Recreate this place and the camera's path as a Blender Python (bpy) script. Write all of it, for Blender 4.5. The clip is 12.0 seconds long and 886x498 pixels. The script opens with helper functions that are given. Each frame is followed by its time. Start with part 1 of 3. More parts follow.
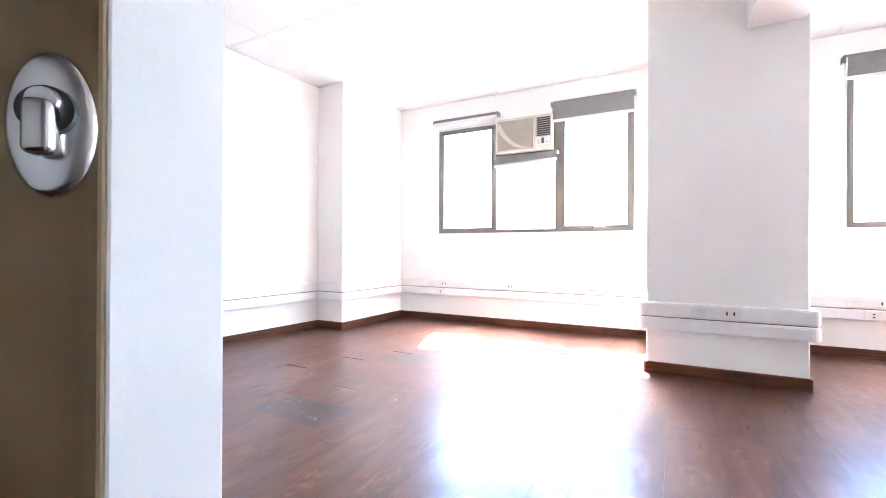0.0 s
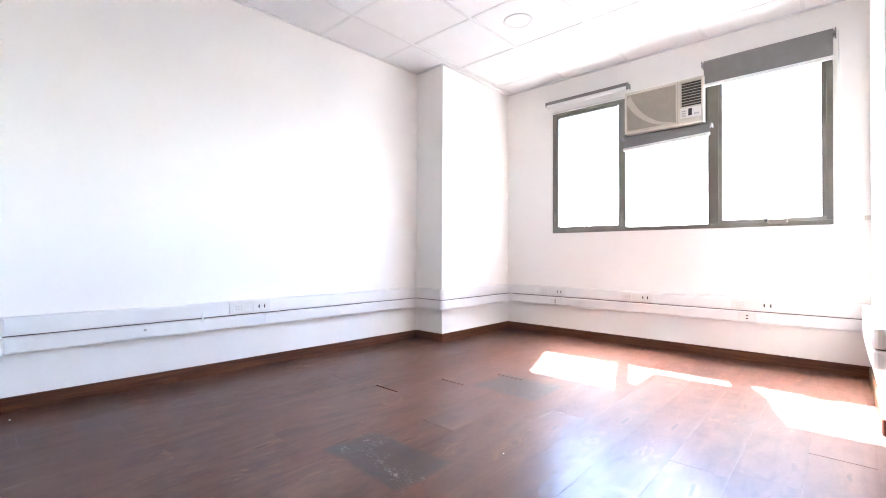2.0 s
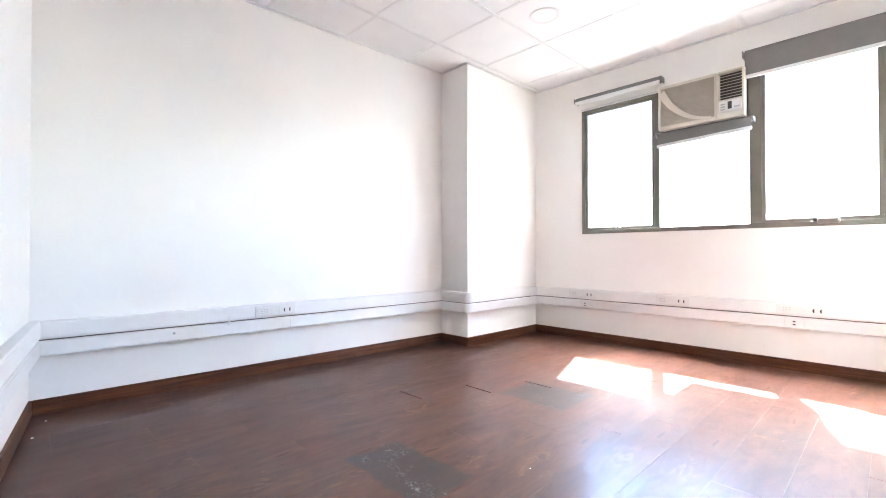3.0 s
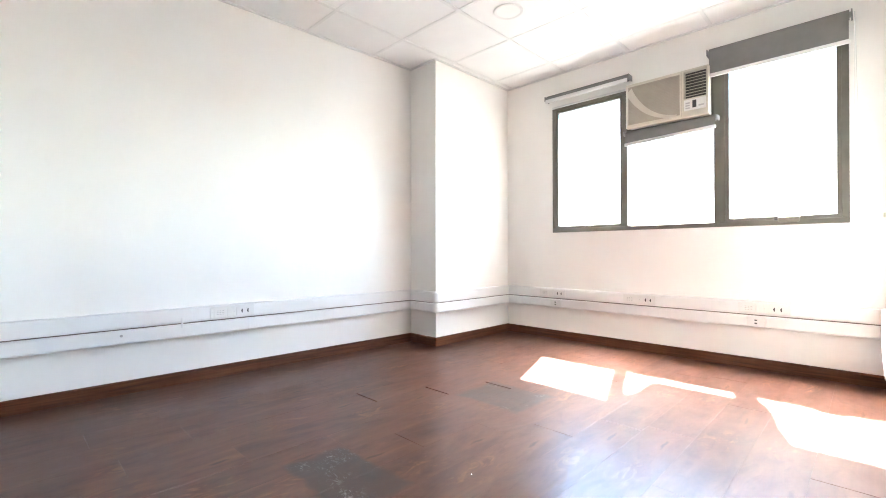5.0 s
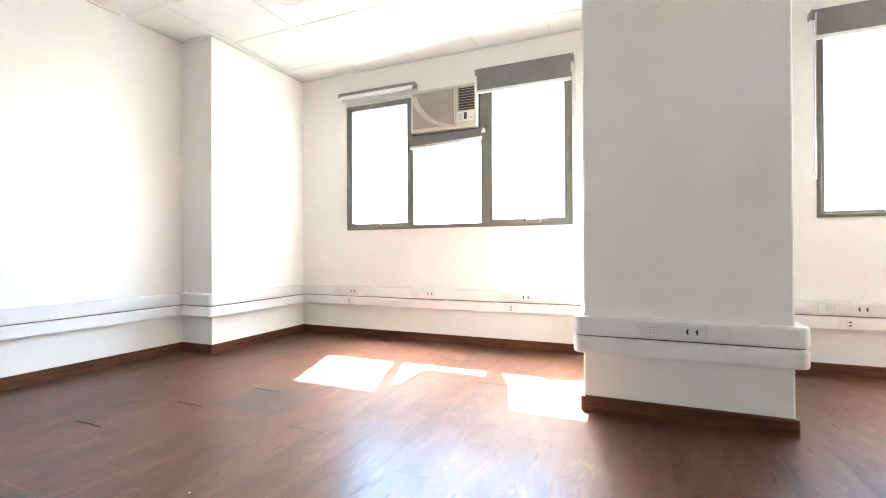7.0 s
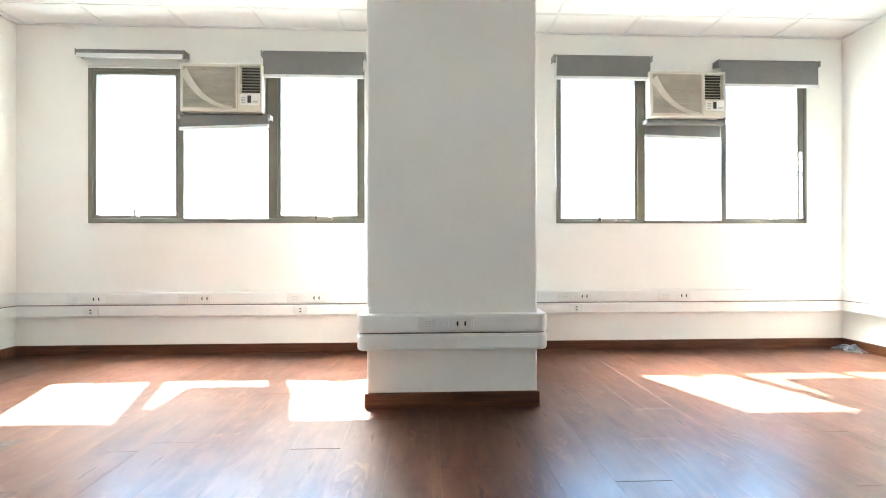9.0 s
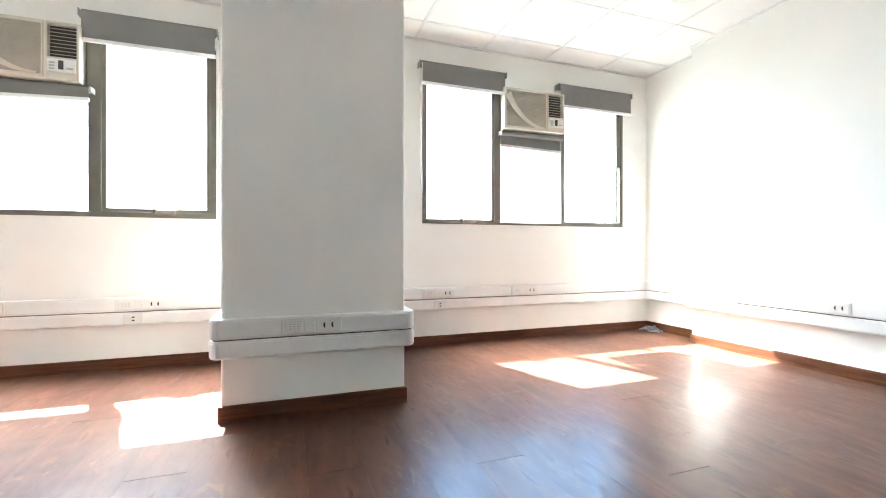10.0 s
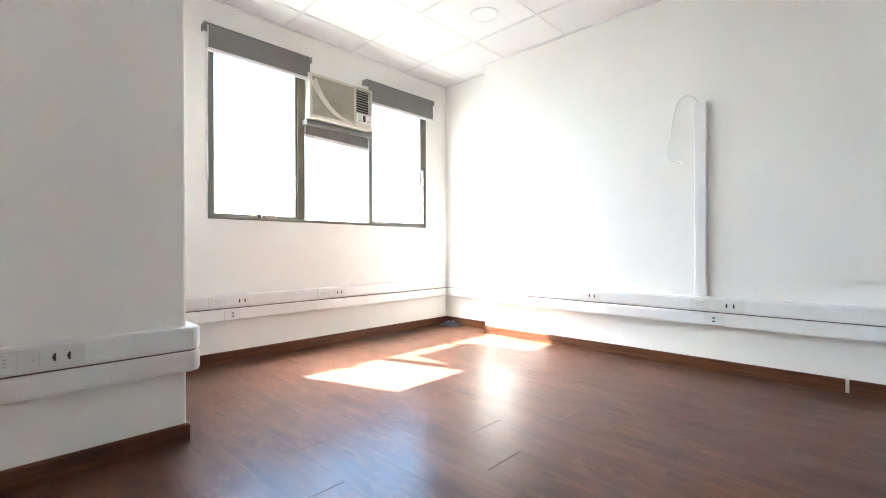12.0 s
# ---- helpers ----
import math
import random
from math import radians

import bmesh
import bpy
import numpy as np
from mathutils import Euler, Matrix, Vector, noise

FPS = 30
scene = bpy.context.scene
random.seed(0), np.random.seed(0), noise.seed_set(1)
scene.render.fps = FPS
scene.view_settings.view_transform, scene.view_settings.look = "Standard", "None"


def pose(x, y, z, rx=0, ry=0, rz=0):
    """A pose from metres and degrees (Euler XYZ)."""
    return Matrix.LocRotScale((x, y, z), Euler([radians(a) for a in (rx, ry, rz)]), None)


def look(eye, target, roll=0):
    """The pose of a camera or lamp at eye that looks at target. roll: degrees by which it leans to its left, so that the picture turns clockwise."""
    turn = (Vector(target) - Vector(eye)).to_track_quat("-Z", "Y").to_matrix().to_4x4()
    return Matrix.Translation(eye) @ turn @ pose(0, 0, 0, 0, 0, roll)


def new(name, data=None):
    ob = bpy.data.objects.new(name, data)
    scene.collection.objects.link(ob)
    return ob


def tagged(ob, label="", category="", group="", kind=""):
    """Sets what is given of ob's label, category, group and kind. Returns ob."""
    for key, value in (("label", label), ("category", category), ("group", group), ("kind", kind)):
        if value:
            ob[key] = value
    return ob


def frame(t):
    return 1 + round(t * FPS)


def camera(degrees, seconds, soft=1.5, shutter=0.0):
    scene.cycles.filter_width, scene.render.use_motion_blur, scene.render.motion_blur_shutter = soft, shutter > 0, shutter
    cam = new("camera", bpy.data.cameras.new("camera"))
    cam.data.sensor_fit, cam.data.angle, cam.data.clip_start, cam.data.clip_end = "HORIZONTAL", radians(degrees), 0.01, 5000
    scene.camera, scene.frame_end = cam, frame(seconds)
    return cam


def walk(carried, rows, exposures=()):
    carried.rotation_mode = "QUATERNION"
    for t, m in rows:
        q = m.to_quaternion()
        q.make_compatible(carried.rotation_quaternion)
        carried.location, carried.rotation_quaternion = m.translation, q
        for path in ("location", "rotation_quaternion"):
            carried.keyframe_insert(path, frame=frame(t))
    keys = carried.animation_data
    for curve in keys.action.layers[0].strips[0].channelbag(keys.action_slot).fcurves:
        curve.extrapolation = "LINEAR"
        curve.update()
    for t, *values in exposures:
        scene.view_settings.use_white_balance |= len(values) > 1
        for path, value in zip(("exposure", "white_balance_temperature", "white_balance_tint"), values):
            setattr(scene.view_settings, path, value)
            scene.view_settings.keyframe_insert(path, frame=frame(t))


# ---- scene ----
cam = camera(90.9, 12.0, soft=1.0)
PATH = [
    (0, (3.147, -4.704, 0.858), (2.194, -2.945, 0.863), 0.3),
    (0.5, (2.997, -4.519, 0.871), (1.966, -2.805, 0.873), 0.2),
    (1, (2.914, -4.351, 0.887), (1.793, -2.695, 0.887), 0.2),
    (1.5, (2.839, -4.233, 0.87), (1.605, -2.659, 0.877), 0.1),
    (2, (2.783, -4.182, 0.844), (1.436, -2.703, 0.865), 0.2),
    (2.5, (2.75, -4.144, 0.855), (1.346, -2.72, 0.877), 0.1),
    (4.5, (2.803, -4.017, 0.882), (1.331, -2.663, 0.896), -0.1),
    (5, (2.854, -3.941, 0.877), (1.451, -2.516, 0.887), -0.1),
    (5.5, (2.912, -3.875, 0.858), (1.624, -2.345, 0.873), -0.0),
    (6, (2.984, -3.81, 0.855), (1.844, -2.167, 0.866), -0.1),
    (6.5, (3.074, -3.752, 0.85), (2.107, -2.002, 0.861), -0.1),
    (7, (3.151, -3.713, 0.847), (2.378, -1.869, 0.857), -0.3),
    (9, (3.254, -3.619, 0.841), (3.333, -1.621, 0.845), -0.1),
    (9.5, (3.241, -3.625, 0.835), (3.621, -1.662, 0.839), -0.1),
    (10, (3.235, -3.624, 0.841), (3.914, -1.743, 0.84), -0.0),
    (10.5, (3.235, -3.608, 0.833), (4.161, -1.835, 0.836), -0.1),
    (11, (3.249, -3.55, 0.835), (4.363, -1.889, 0.836), -0.0),
    (11.5, (3.257, -3.471, 0.826), (4.543, -1.939, 0.83), -0.1),
    (12, (3.269, -3.411, 0.835), (4.705, -2.019, 0.835), -0.2),
]
EXPOSURE = [(0.0, 5.87, 5860, 16), (0.5, 5.59, 5860, 16), (1.5, 5.31, 5920, 16), (2.5, 5.22, 6020, 14), (5.5, 5.17, 6350, 8), (7.0, 5.25, 6380, 5), (9.0, 5.14, 6230, 0), (10.5, 4.93, 6180, 4), (12.0, 4.92, 6160, 4)]
walk(cam, [(t, look(eye, target, roll)) for t, eye, target, roll in PATH], EXPOSURE)

# ---- light: clear sky and one sun through the two windows ----
SUN_WAY = Vector((-0.24, 0.683, 1.0)).normalized()
SUN_ELEVATION = math.asin(SUN_WAY.z)
world = bpy.data.worlds.new("sky")
scene.world = world
world.use_nodes = True
wt = world.node_tree
sky = wt.nodes.new("ShaderNodeTexSky")
sky.sky_type, sky.sun_disc = "NISHITA", False
sky.air_density, sky.dust_density = 1.0, 0.5
sky.sun_elevation, sky.sun_rotation = SUN_ELEVATION, math.atan2(SUN_WAY.x, SUN_WAY.y)
wt.links.new(sky.outputs[0], wt.nodes["Background"].inputs[0])
wt.nodes["Background"].inputs[1].default_value = 0.15
sun = new("sun", bpy.data.lights.new("sun", "SUN"))
sun.data.energy, sun.data.angle, sun.data.color = 4.0, radians(0.5), (1.0, 0.97, 0.93)
sun.matrix_world = look(SUN_WAY * 30, (0, 0, 0))


# ---- materials ----
def material(name, colour, rough=0.5, metal=0.0, vary=0.06, scale=6.0, fine=60.0, bump=0.03, spec=0.5):
    """Paint, plastic or metal with soft blotches, fine grain and a little relief."""
    m = bpy.data.materials.new(name)
    m.use_nodes = True
    nt, b = m.node_tree, m.node_tree.nodes["Principled BSDF"]
    co = nt.nodes.new("ShaderNodeTexCoord")
    big, small = nt.nodes.new("ShaderNodeTexNoise"), nt.nodes.new("ShaderNodeTexNoise")
    big.inputs["Scale"].default_value, big.inputs["Detail"].default_value = scale, 4
    small.inputs["Scale"].default_value, small.inputs["Detail"].default_value = fine, 3
    for n in (big, small):
        nt.links.new(co.outputs["Object"], n.inputs["Vector"])
    ramp = nt.nodes.new("ShaderNodeValToRGB")
    ramp.color_ramp.elements[0].position, ramp.color_ramp.elements[1].position = 0.3, 0.7
    ramp.color_ramp.elements[0].color = (*[c * (1 - vary) for c in colour], 1)
    ramp.color_ramp.elements[1].color = (*[min(1, c * (1 + vary * 0.4)) for c in colour], 1)
    nt.links.new(big.outputs["Fac"], ramp.inputs[0])
    nt.links.new(ramp.outputs[0], b.inputs["Base Color"])
    mix = nt.nodes.new("ShaderNodeMapRange")
    mix.inputs["To Min"].default_value, mix.inputs["To Max"].default_value = max(0.03, rough - 0.08), min(1, rough + 0.08)
    nt.links.new(small.outputs["Fac"], mix.inputs["Value"])
    nt.links.new(mix.outputs[0], b.inputs["Roughness"])
    bp = nt.nodes.new("ShaderNodeBump")
    bp.inputs["Strength"].default_value, bp.inputs["Distance"].default_value = bump, 0.01
    nt.links.new(small.outputs["Fac"], bp.inputs["Height"])
    nt.links.new(bp.outputs[0], b.inputs["Normal"])
    b.inputs["Metallic"].default_value = metal
    b.inputs["Specular IOR Level"].default_value = spec
    return m


def plank_material():
    """Dark red-brown laminate: soft grain, a printed knot and curl on each plank, grey scuffs, rubbed gloss."""
    m = bpy.data.materials.new("laminate")
    m.use_nodes = True
    nt, b = m.node_tree, m.node_tree.nodes["Principled BSDF"]
    N, L = nt.nodes.new, nt.links.new
    geo, info = N("ShaderNodeNewGeometry"), N("ShaderNodeObjectInfo")
    shift = N("ShaderNodeVectorMath")
    shift.operation = "MULTIPLY_ADD"
    comb = N("ShaderNodeCombineXYZ")
    for k in range(3):
        L(info.outputs["Random"], comb.inputs[k])
    L(comb.outputs[0], shift.inputs[0])
    shift.inputs[1].default_value = (37.0, 53.0, 19.0)
    L(geo.outputs["Position"], shift.inputs[2])

    def noise_at(vec, sc, detail, rough_=0.5, dist=0.0, mul=None):
        n = N("ShaderNodeTexNoise")
        n.inputs["Scale"].default_value, n.inputs["Detail"].default_value = sc, detail
        n.inputs["Roughness"].default_value, n.inputs["Distortion"].default_value = rough_, dist
        if mul:
            mp = N("ShaderNodeMapping")
            mp.inputs["Scale"].default_value = mul
            L(vec, mp.inputs["Vector"])
            vec = mp.outputs[0]
        L(vec, n.inputs["Vector"])
        return n.outputs["Fac"]

    def ramp_of(fac, stops):
        r = N("ShaderNodeValToRGB")
        while len(r.color_ramp.elements) < len(stops):
            r.color_ramp.elements.new(0.5)
        for e, (p, c) in zip(r.color_ramp.elements, stops):
            e.position, e.color = p, (*c, 1)
        L(fac, r.inputs[0])
        return r.outputs[0]

    def mixed(fac, a, c, kind="MIX"):
        x = N("ShaderNodeMix")
        x.data_type, x.blend_type = "RGBA", kind
        if isinstance(fac, float):
            x.inputs[0].default_value = fac
        else:
            L(fac, x.inputs[0])
        for sock, v in ((x.inputs[6], a), (x.inputs[7], c)):
            if isinstance(v, tuple):
                sock.default_value = (*v, 1)
            else:
                L(v, sock)
        return x.outputs[2]

    local = N("ShaderNodeTexCoord").outputs["Object"]

    def mathed(kind, u, v=None, w=None):
        x = N("ShaderNodeMath")
        x.operation = kind
        for sock, q in zip(x.inputs, (u, v, w)):
            if isinstance(q, (int, float)):
                sock.default_value = q
            elif q is not None:
                L(q, sock)
        return x.outputs[0]

    def moved(vec, amount, sc):
        """The place, shaken by noise, so that round marks get ragged outlines."""
        n = N("ShaderNodeTexNoise")
        n.inputs["Scale"].default_value, n.inputs["Detail"].default_value = sc, 4
        L(shift.outputs[0], n.inputs["Vector"])
        x = N("ShaderNodeVectorMath")
        x.operation, x.inputs[1].default_value = "MULTIPLY_ADD", (amount[0], amount[1], 0)
        L(n.outputs["Color"], x.inputs[0]), L(vec, x.inputs[2])
        return x.outputs[0]

    def oval(vec, cx, cy, rx, ry, away=0.0):
        """How far a point of the plank lies from an oval mark, in radii; away moves the mark from plank to plank."""
        x = N("ShaderNodeVectorMath")
        x.operation = "MULTIPLY_ADD"
        x.inputs[1].default_value, x.inputs[2].default_value = (1 / rx, 1 / ry, 0), (-cx / rx, -cy / ry, 0)
        L(vec, x.inputs[0])
        y = N("ShaderNodeVectorMath")
        y.operation, y.inputs[1].default_value = "MULTIPLY_ADD", (0.25 * away / rx, away / ry, 0)
        L(comb.outputs[0], y.inputs[0]), L(x.outputs[0], y.inputs[2])
        z = N("ShaderNodeVectorMath")
        z.operation = "LENGTH"
        L(y.outputs[0], z.inputs[0])
        return z.outputs["Value"]

    grain = noise_at(shift.outputs[0], 1.0, 6, 0.58, 1.1, (8.0, 1.5, 1.0))
    fine = noise_at(shift.outputs[0], 1.0, 5, 0.7, 0.2, (140.0, 7.0, 1.0))
    wood = ramp_of(grain, [(0.26, (0.046, 0.0186, 0.0120)), (0.44, (0.070, 0.0280, 0.0180)), (0.58, (0.087, 0.0350, 0.0220)), (0.76, (0.126, 0.0535, 0.0310))])
    tone = ramp_of(info.outputs["Random"], [(0.0, (0.96, 0.955, 0.95)), (1.0, (1.03, 1.03, 1.03))])
    col = mixed(1.0, wood, tone, "MULTIPLY")
    col = mixed(0.10, col, ramp_of(fine, [(0.3, (0.55, 0.5, 0.5)), (0.7, (1.0, 1.0, 1.0))]), "MULTIPLY")
    # broad darker and lighter fields
    field = noise_at(geo.outputs["Position"], 1.0, 4, 0.6, 0.9, (5.5, 2.2, 1.0))
    col = mixed(ramp_of(field, [(0.40, (0, 0, 0)), (0.66, (0.6, 0.6, 0.6))]), col, (0.097, 0.0400, 0.0245))
    smoke = noise_at(shift.outputs[0], 1.0, 3, 0.55, 1.6, (13.0, 3.6, 1.0))
    col = mixed(ramp_of(smoke, [(0.56, (0, 0, 0)), (0.74, (0.55, 0.55, 0.55))]), col, (0.050, 0.0180, 0.0110))
    # the print on each plank: curled orange figure, then a dark split knot in a warm halo
    shaken = moved(local, (0.05, 0.12), 9.0)
    ring = oval(shaken, 0.03, 0.76, 0.085, 0.17, 0.08)
    curls = mathed("MULTIPLY", mathed("SUBTRACT", noise_at(shift.outputs[0], 1.0, 2, 0.5, 2.4, (15.0, 6.0, 1.0)), 0.5), 7.0)
    inside = N("ShaderNodeMapRange")
    inside.inputs["From Min"].default_value, inside.inputs["From Max"].default_value = 1.1, 0.3
    L(ring, inside.inputs["Value"])
    curl = mathed("MULTIPLY", inside.outputs[0], mathed("MULTIPLY", mathed("MAXIMUM", curls, 0.0), 0.55))
    col = mixed(curl, col, (0.155, 0.066, 0.030))
    knot = oval(shaken, 0.055, 1.10, 0.009, 0.055, 0.05)
    halo = N("ShaderNodeMapRange")
    halo.inputs["From Min"].default_value, halo.inputs["From Max"].default_value, halo.inputs["To Max"].default_value = 3.6, 1.0, 0.45
    L(knot, halo.inputs["Value"])
    col = mixed(halo.outputs[0], col, (0.125, 0.049, 0.025))
    core = N("ShaderNodeMapRange")
    core.inputs["From Min"].default_value, core.inputs["From Max"].default_value, core.inputs["To Max"].default_value = 1.25, 0.45, 0.62
    L(mathed("MULTIPLY_ADD", noise_at(shift.outputs[0], 1.0, 3, 0.6, 0.5, (70.0, 16.0, 1.0)), 1.5, mathed("SUBTRACT", knot, 0.75)), core.inputs["Value"])
    col = mixed(core.outputs[0], col, (0.022, 0.0095, 0.0075))
    # two worn places where the lacquer is rubbed off along whole planks
    ragged = moved(geo.outputs["Position"], (0.10, 0.10), 9.0)
    worn = None
    for cx, cy, rx, ry in ((1.43, -2.95, 0.26, 0.15), (1.31, -1.74, 0.24, 0.20)):
        mp = N("ShaderNodeVectorMath")
        mp.operation = "MULTIPLY_ADD"
        mp.inputs[1].default_value, mp.inputs[2].default_value = (1 / rx, 1 / ry, 0), (-cx / rx, -cy / ry, 0)
        L(ragged, mp.inputs[0])
        ab = N("ShaderNodeVectorMath")
        ab.operation = "ABSOLUTE"
        L(mp.outputs[0], ab.inputs[0])
        xyz = N("ShaderNodeSeparateXYZ")
        L(ab.outputs[0], xyz.inputs[0])
        square = mathed("MAXIMUM", xyz.outputs[0], xyz.outputs[1])
        worn = square if worn is None else mathed("MINIMUM", worn, square)
    edge = N("ShaderNodeMapRange")
    edge.inputs["From Min"].default_value, edge.inputs["From Max"].default_value, edge.inputs["To Max"].default_value = 1.0, 0.82, 0.80
    L(worn, edge.inputs["Value"])
    patch = noise_at(geo.outputs["Position"], 5.0, 4, 0.6, 0.6)
    grey = ramp_of(patch, [(0.36, (0.044, 0.026, 0.021)), (0.62, (0.032, 0.027, 0.026))])
    col = mixed(edge.outputs[0], col, grey)
    scuff = noise_at(geo.outputs["Position"], 1.0, 5, 0.72, 2.2, (20.0, 34.0, 1.0))
    where = mathed("MULTIPLY", edge.outputs[0], ramp_of(noise_at(geo.outputs["Position"], 3.7, 2), [(0.50, (0, 0, 0)), (0.58, (1, 1, 1))]))
    scratch = N("ShaderNodeMapRange")
    scratch.inputs["From Min"].default_value, scratch.inputs["From Max"].default_value = 0.53, 0.66
    L(scuff, scratch.inputs["Value"])
    col = mixed(mathed("MULTIPLY", where, scratch.outputs[0]), col, (0.17, 0.155, 0.15))
    L(col, b.inputs["Base Color"])
    # dull lacquer under a thin polish that is rubbed into swirls
    haze = noise_at(geo.outputs["Position"], 2.2, 6, 0.65, 0.4)
    b.inputs["Specular IOR Level"].default_value = 0.08
    rr = N("ShaderNodeMapRange")
    rr.inputs["From Min"].default_value, rr.inputs["From Max"].default_value = 0.3, 0.7
    rr.inputs["To Min"].default_value, rr.inputs["To Max"].default_value = 0.42, 0.52
    L(haze, rr.inputs["Value"])
    L(rr.outputs[0], b.inputs["Roughness"])
    swirl = noise_at(geo.outputs["Position"], 1.0, 4, 0.62, 0.8, (22.0, 10.0, 1.0))
    polish = N("ShaderNodeMapRange")
    polish.inputs["From Min"].default_value, polish.inputs["From Max"].default_value = 0.40, 0.62
    polish.inputs["To Min"].default_value, polish.inputs["To Max"].default_value = 0.42, 0.68
    L(swirl, polish.inputs["Value"])
    L(polish.outputs[0], b.inputs["Coat Weight"])
    b.inputs["Coat IOR"].default_value = 1.45
    b.inputs["Coat Roughness"].default_value = 0.26
    bp = N("ShaderNodeBump")
    bp.inputs["Strength"].default_value, bp.inputs["Distance"].default_value = 0.015, 0.003
    L(fine, bp.inputs["Height"])
    bp2 = N("ShaderNodeBump")
    bp2.inputs["Strength"].default_value, bp2.inputs["Distance"].default_value = 0.04, 0.05
    L(noise_at(geo.outputs["Position"], 3.0, 2), bp2.inputs["Height"])
    L(bp.outputs[0], bp2.inputs["Normal"])
    L(bp2.outputs[0], b.inputs["Normal"])
    rub = N("ShaderNodeBump")
    rub.inputs["Strength"].default_value, rub.inputs["Distance"].default_value = 0.13, 0.02
    L(swirl, rub.inputs["Height"]), L(bp2.outputs[0], rub.inputs["Normal"])
    L(rub.outputs[0], b.inputs["Coat Normal"])
    return m


def wood_material(name, dark, light, axis=(3.0, 3.0, 40.0), rough=0.4):
    m = material(name, light, rough, bump=0.05, spec=0.25)
    nt = m.node_tree
    b = nt.nodes["Principled BSDF"]
    geo, mp, n, r = (nt.nodes.new(k) for k in ("ShaderNodeNewGeometry", "ShaderNodeMapping", "ShaderNodeTexNoise", "ShaderNodeValToRGB"))
    mp.inputs["Scale"].default_value = axis
    n.inputs["Scale"].default_value, n.inputs["Detail"].default_value, n.inputs["Distortion"].default_value = 1.0, 6, 0.5
    nt.links.new(geo.outputs["Position"], mp.inputs["Vector"])
    nt.links.new(mp.outputs[0], n.inputs["Vector"])
    nt.links.new(n.outputs["Fac"], r.inputs[0])
    r.color_ramp.elements[0].position, r.color_ramp.elements[1].position = 0.3, 0.7
    r.color_ramp.elements[0].color, r.color_ramp.elements[1].color = (*dark, 1), (*light, 1)
    nt.links.new(r.outputs[0], b.inputs["Base Color"])
    return m


def glass_material():
    m = bpy.data.materials.new("glass")
    m.use_nodes = True
    b = m.node_tree.nodes["Principled BSDF"]
    b.inputs["Base Color"].default_value = (0.97, 0.99, 0.98, 1)
    b.inputs["Transmission Weight"].default_value, b.inputs["Roughness"].default_value = 1.0, 0.0
    b.inputs["IOR"].default_value = 1.45
    return m


M_WALL = material("wall_paint", (0.87, 0.85, 0.805), 0.62, vary=0.035, scale=1.3, fine=90, bump=0.05, spec=0.3)
M_TILE = material("ceiling_tile", (0.79, 0.78, 0.76), 0.9, vary=0.04, scale=3, fine=160, bump=0.12, spec=0.1)
M_TBAR = material("ceiling_bar", (0.72, 0.71, 0.69), 0.5, vary=0.05, scale=4)
M_TRUNK = material("trunking_plastic", (0.80, 0.79, 0.77), 0.34, vary=0.05, scale=3, fine=40, bump=0.015)
# grey-brown that paints the shade in the gap between trunking channels
M_GAPSHADE = material("gap_shade", (0.20, 0.165, 0.14), 0.9, vary=0.4, scale=5)
M_PLATE = material("outlet_plastic", (0.74, 0.73, 0.70), 0.3, vary=0.03, scale=9, bump=0.01)
M_SLOT = material("slot_dark", (0.045, 0.043, 0.040), 0.6, vary=0.1)
M_GREYSLOT = material("port_grey", (0.45, 0.44, 0.42), 0.5, vary=0.1)
M_ALU = material("bronze_aluminium", (0.165, 0.155, 0.125), 0.42, metal=0.35, vary=0.12, scale=5, fine=120, bump=0.02)
M_HANDLE = material("handle_metal", (0.23, 0.22, 0.18), 0.35, metal=0.4, vary=0.08)
M_HANDLEDARK = material("handle_dark", (0.05, 0.048, 0.045), 0.4, vary=0.08)
M_BRACKET = material("blind_bracket", (0.24, 0.235, 0.225), 0.45, vary=0.06)
M_BLIND = material("blind_fabric", (0.205, 0.20, 0.19), 0.85, vary=0.08, scale=12, fine=400, bump=0.12, spec=0.2)
M_BLINDBAR = material("blind_bar", (0.70, 0.69, 0.67), 0.4, vary=0.05)
M_ACBODY = material("ac_plastic", (0.60, 0.56, 0.47), 0.42, vary=0.06, scale=7, bump=0.015)
M_ACGRILLE = material("ac_grille", (0.40, 0.36, 0.29), 0.55, vary=0.08, scale=9)
M_ACDARK = material("ac_dark", (0.035, 0.032, 0.032), 0.5)
M_ACMETAL = material("ac_casing", (0.72, 0.71, 0.68), 0.5)
M_SKIRT = wood_material("skirting_wood", (0.056, 0.0195, 0.0090), (0.132, 0.050, 0.0220), (3.0, 3.0, 60.0), 0.42)
M_DOOR = wood_material("door_wood", (0.22, 0.155, 0.083), (0.31, 0.225, 0.128), (20.0, 20.0, 1.2), 0.5)
M_CHROME = material("chrome", (0.62, 0.62, 0.62), 0.22, metal=1.0, vary=0.05, bump=0.01)
M_SUB = material("subfloor", (0.03, 0.022, 0.018), 0.9)
M_RAG = material("rag_cloth", (0.32, 0.35, 0.41), 0.9, vary=0.35, scale=40, fine=300, bump=0.2)
M_WIRE = material("white_wire", (0.68, 0.67, 0.64), 0.4)
M_CONCRETE = material("outer_render", (0.5, 0.48, 0.45), 0.9, vary=0.15, scale=2)
# dark grey for the added outdoor sheet that reflects light into the room
M_BOUNCE = material("bounce_ground", (0.055, 0.054, 0.052), 0.9, vary=0.15, scale=0.6, fine=8)
M_LAMP = material("lamp_diffuser", (0.78, 0.77, 0.74), 0.35, vary=0.03)
M_PLANK = plank_material()
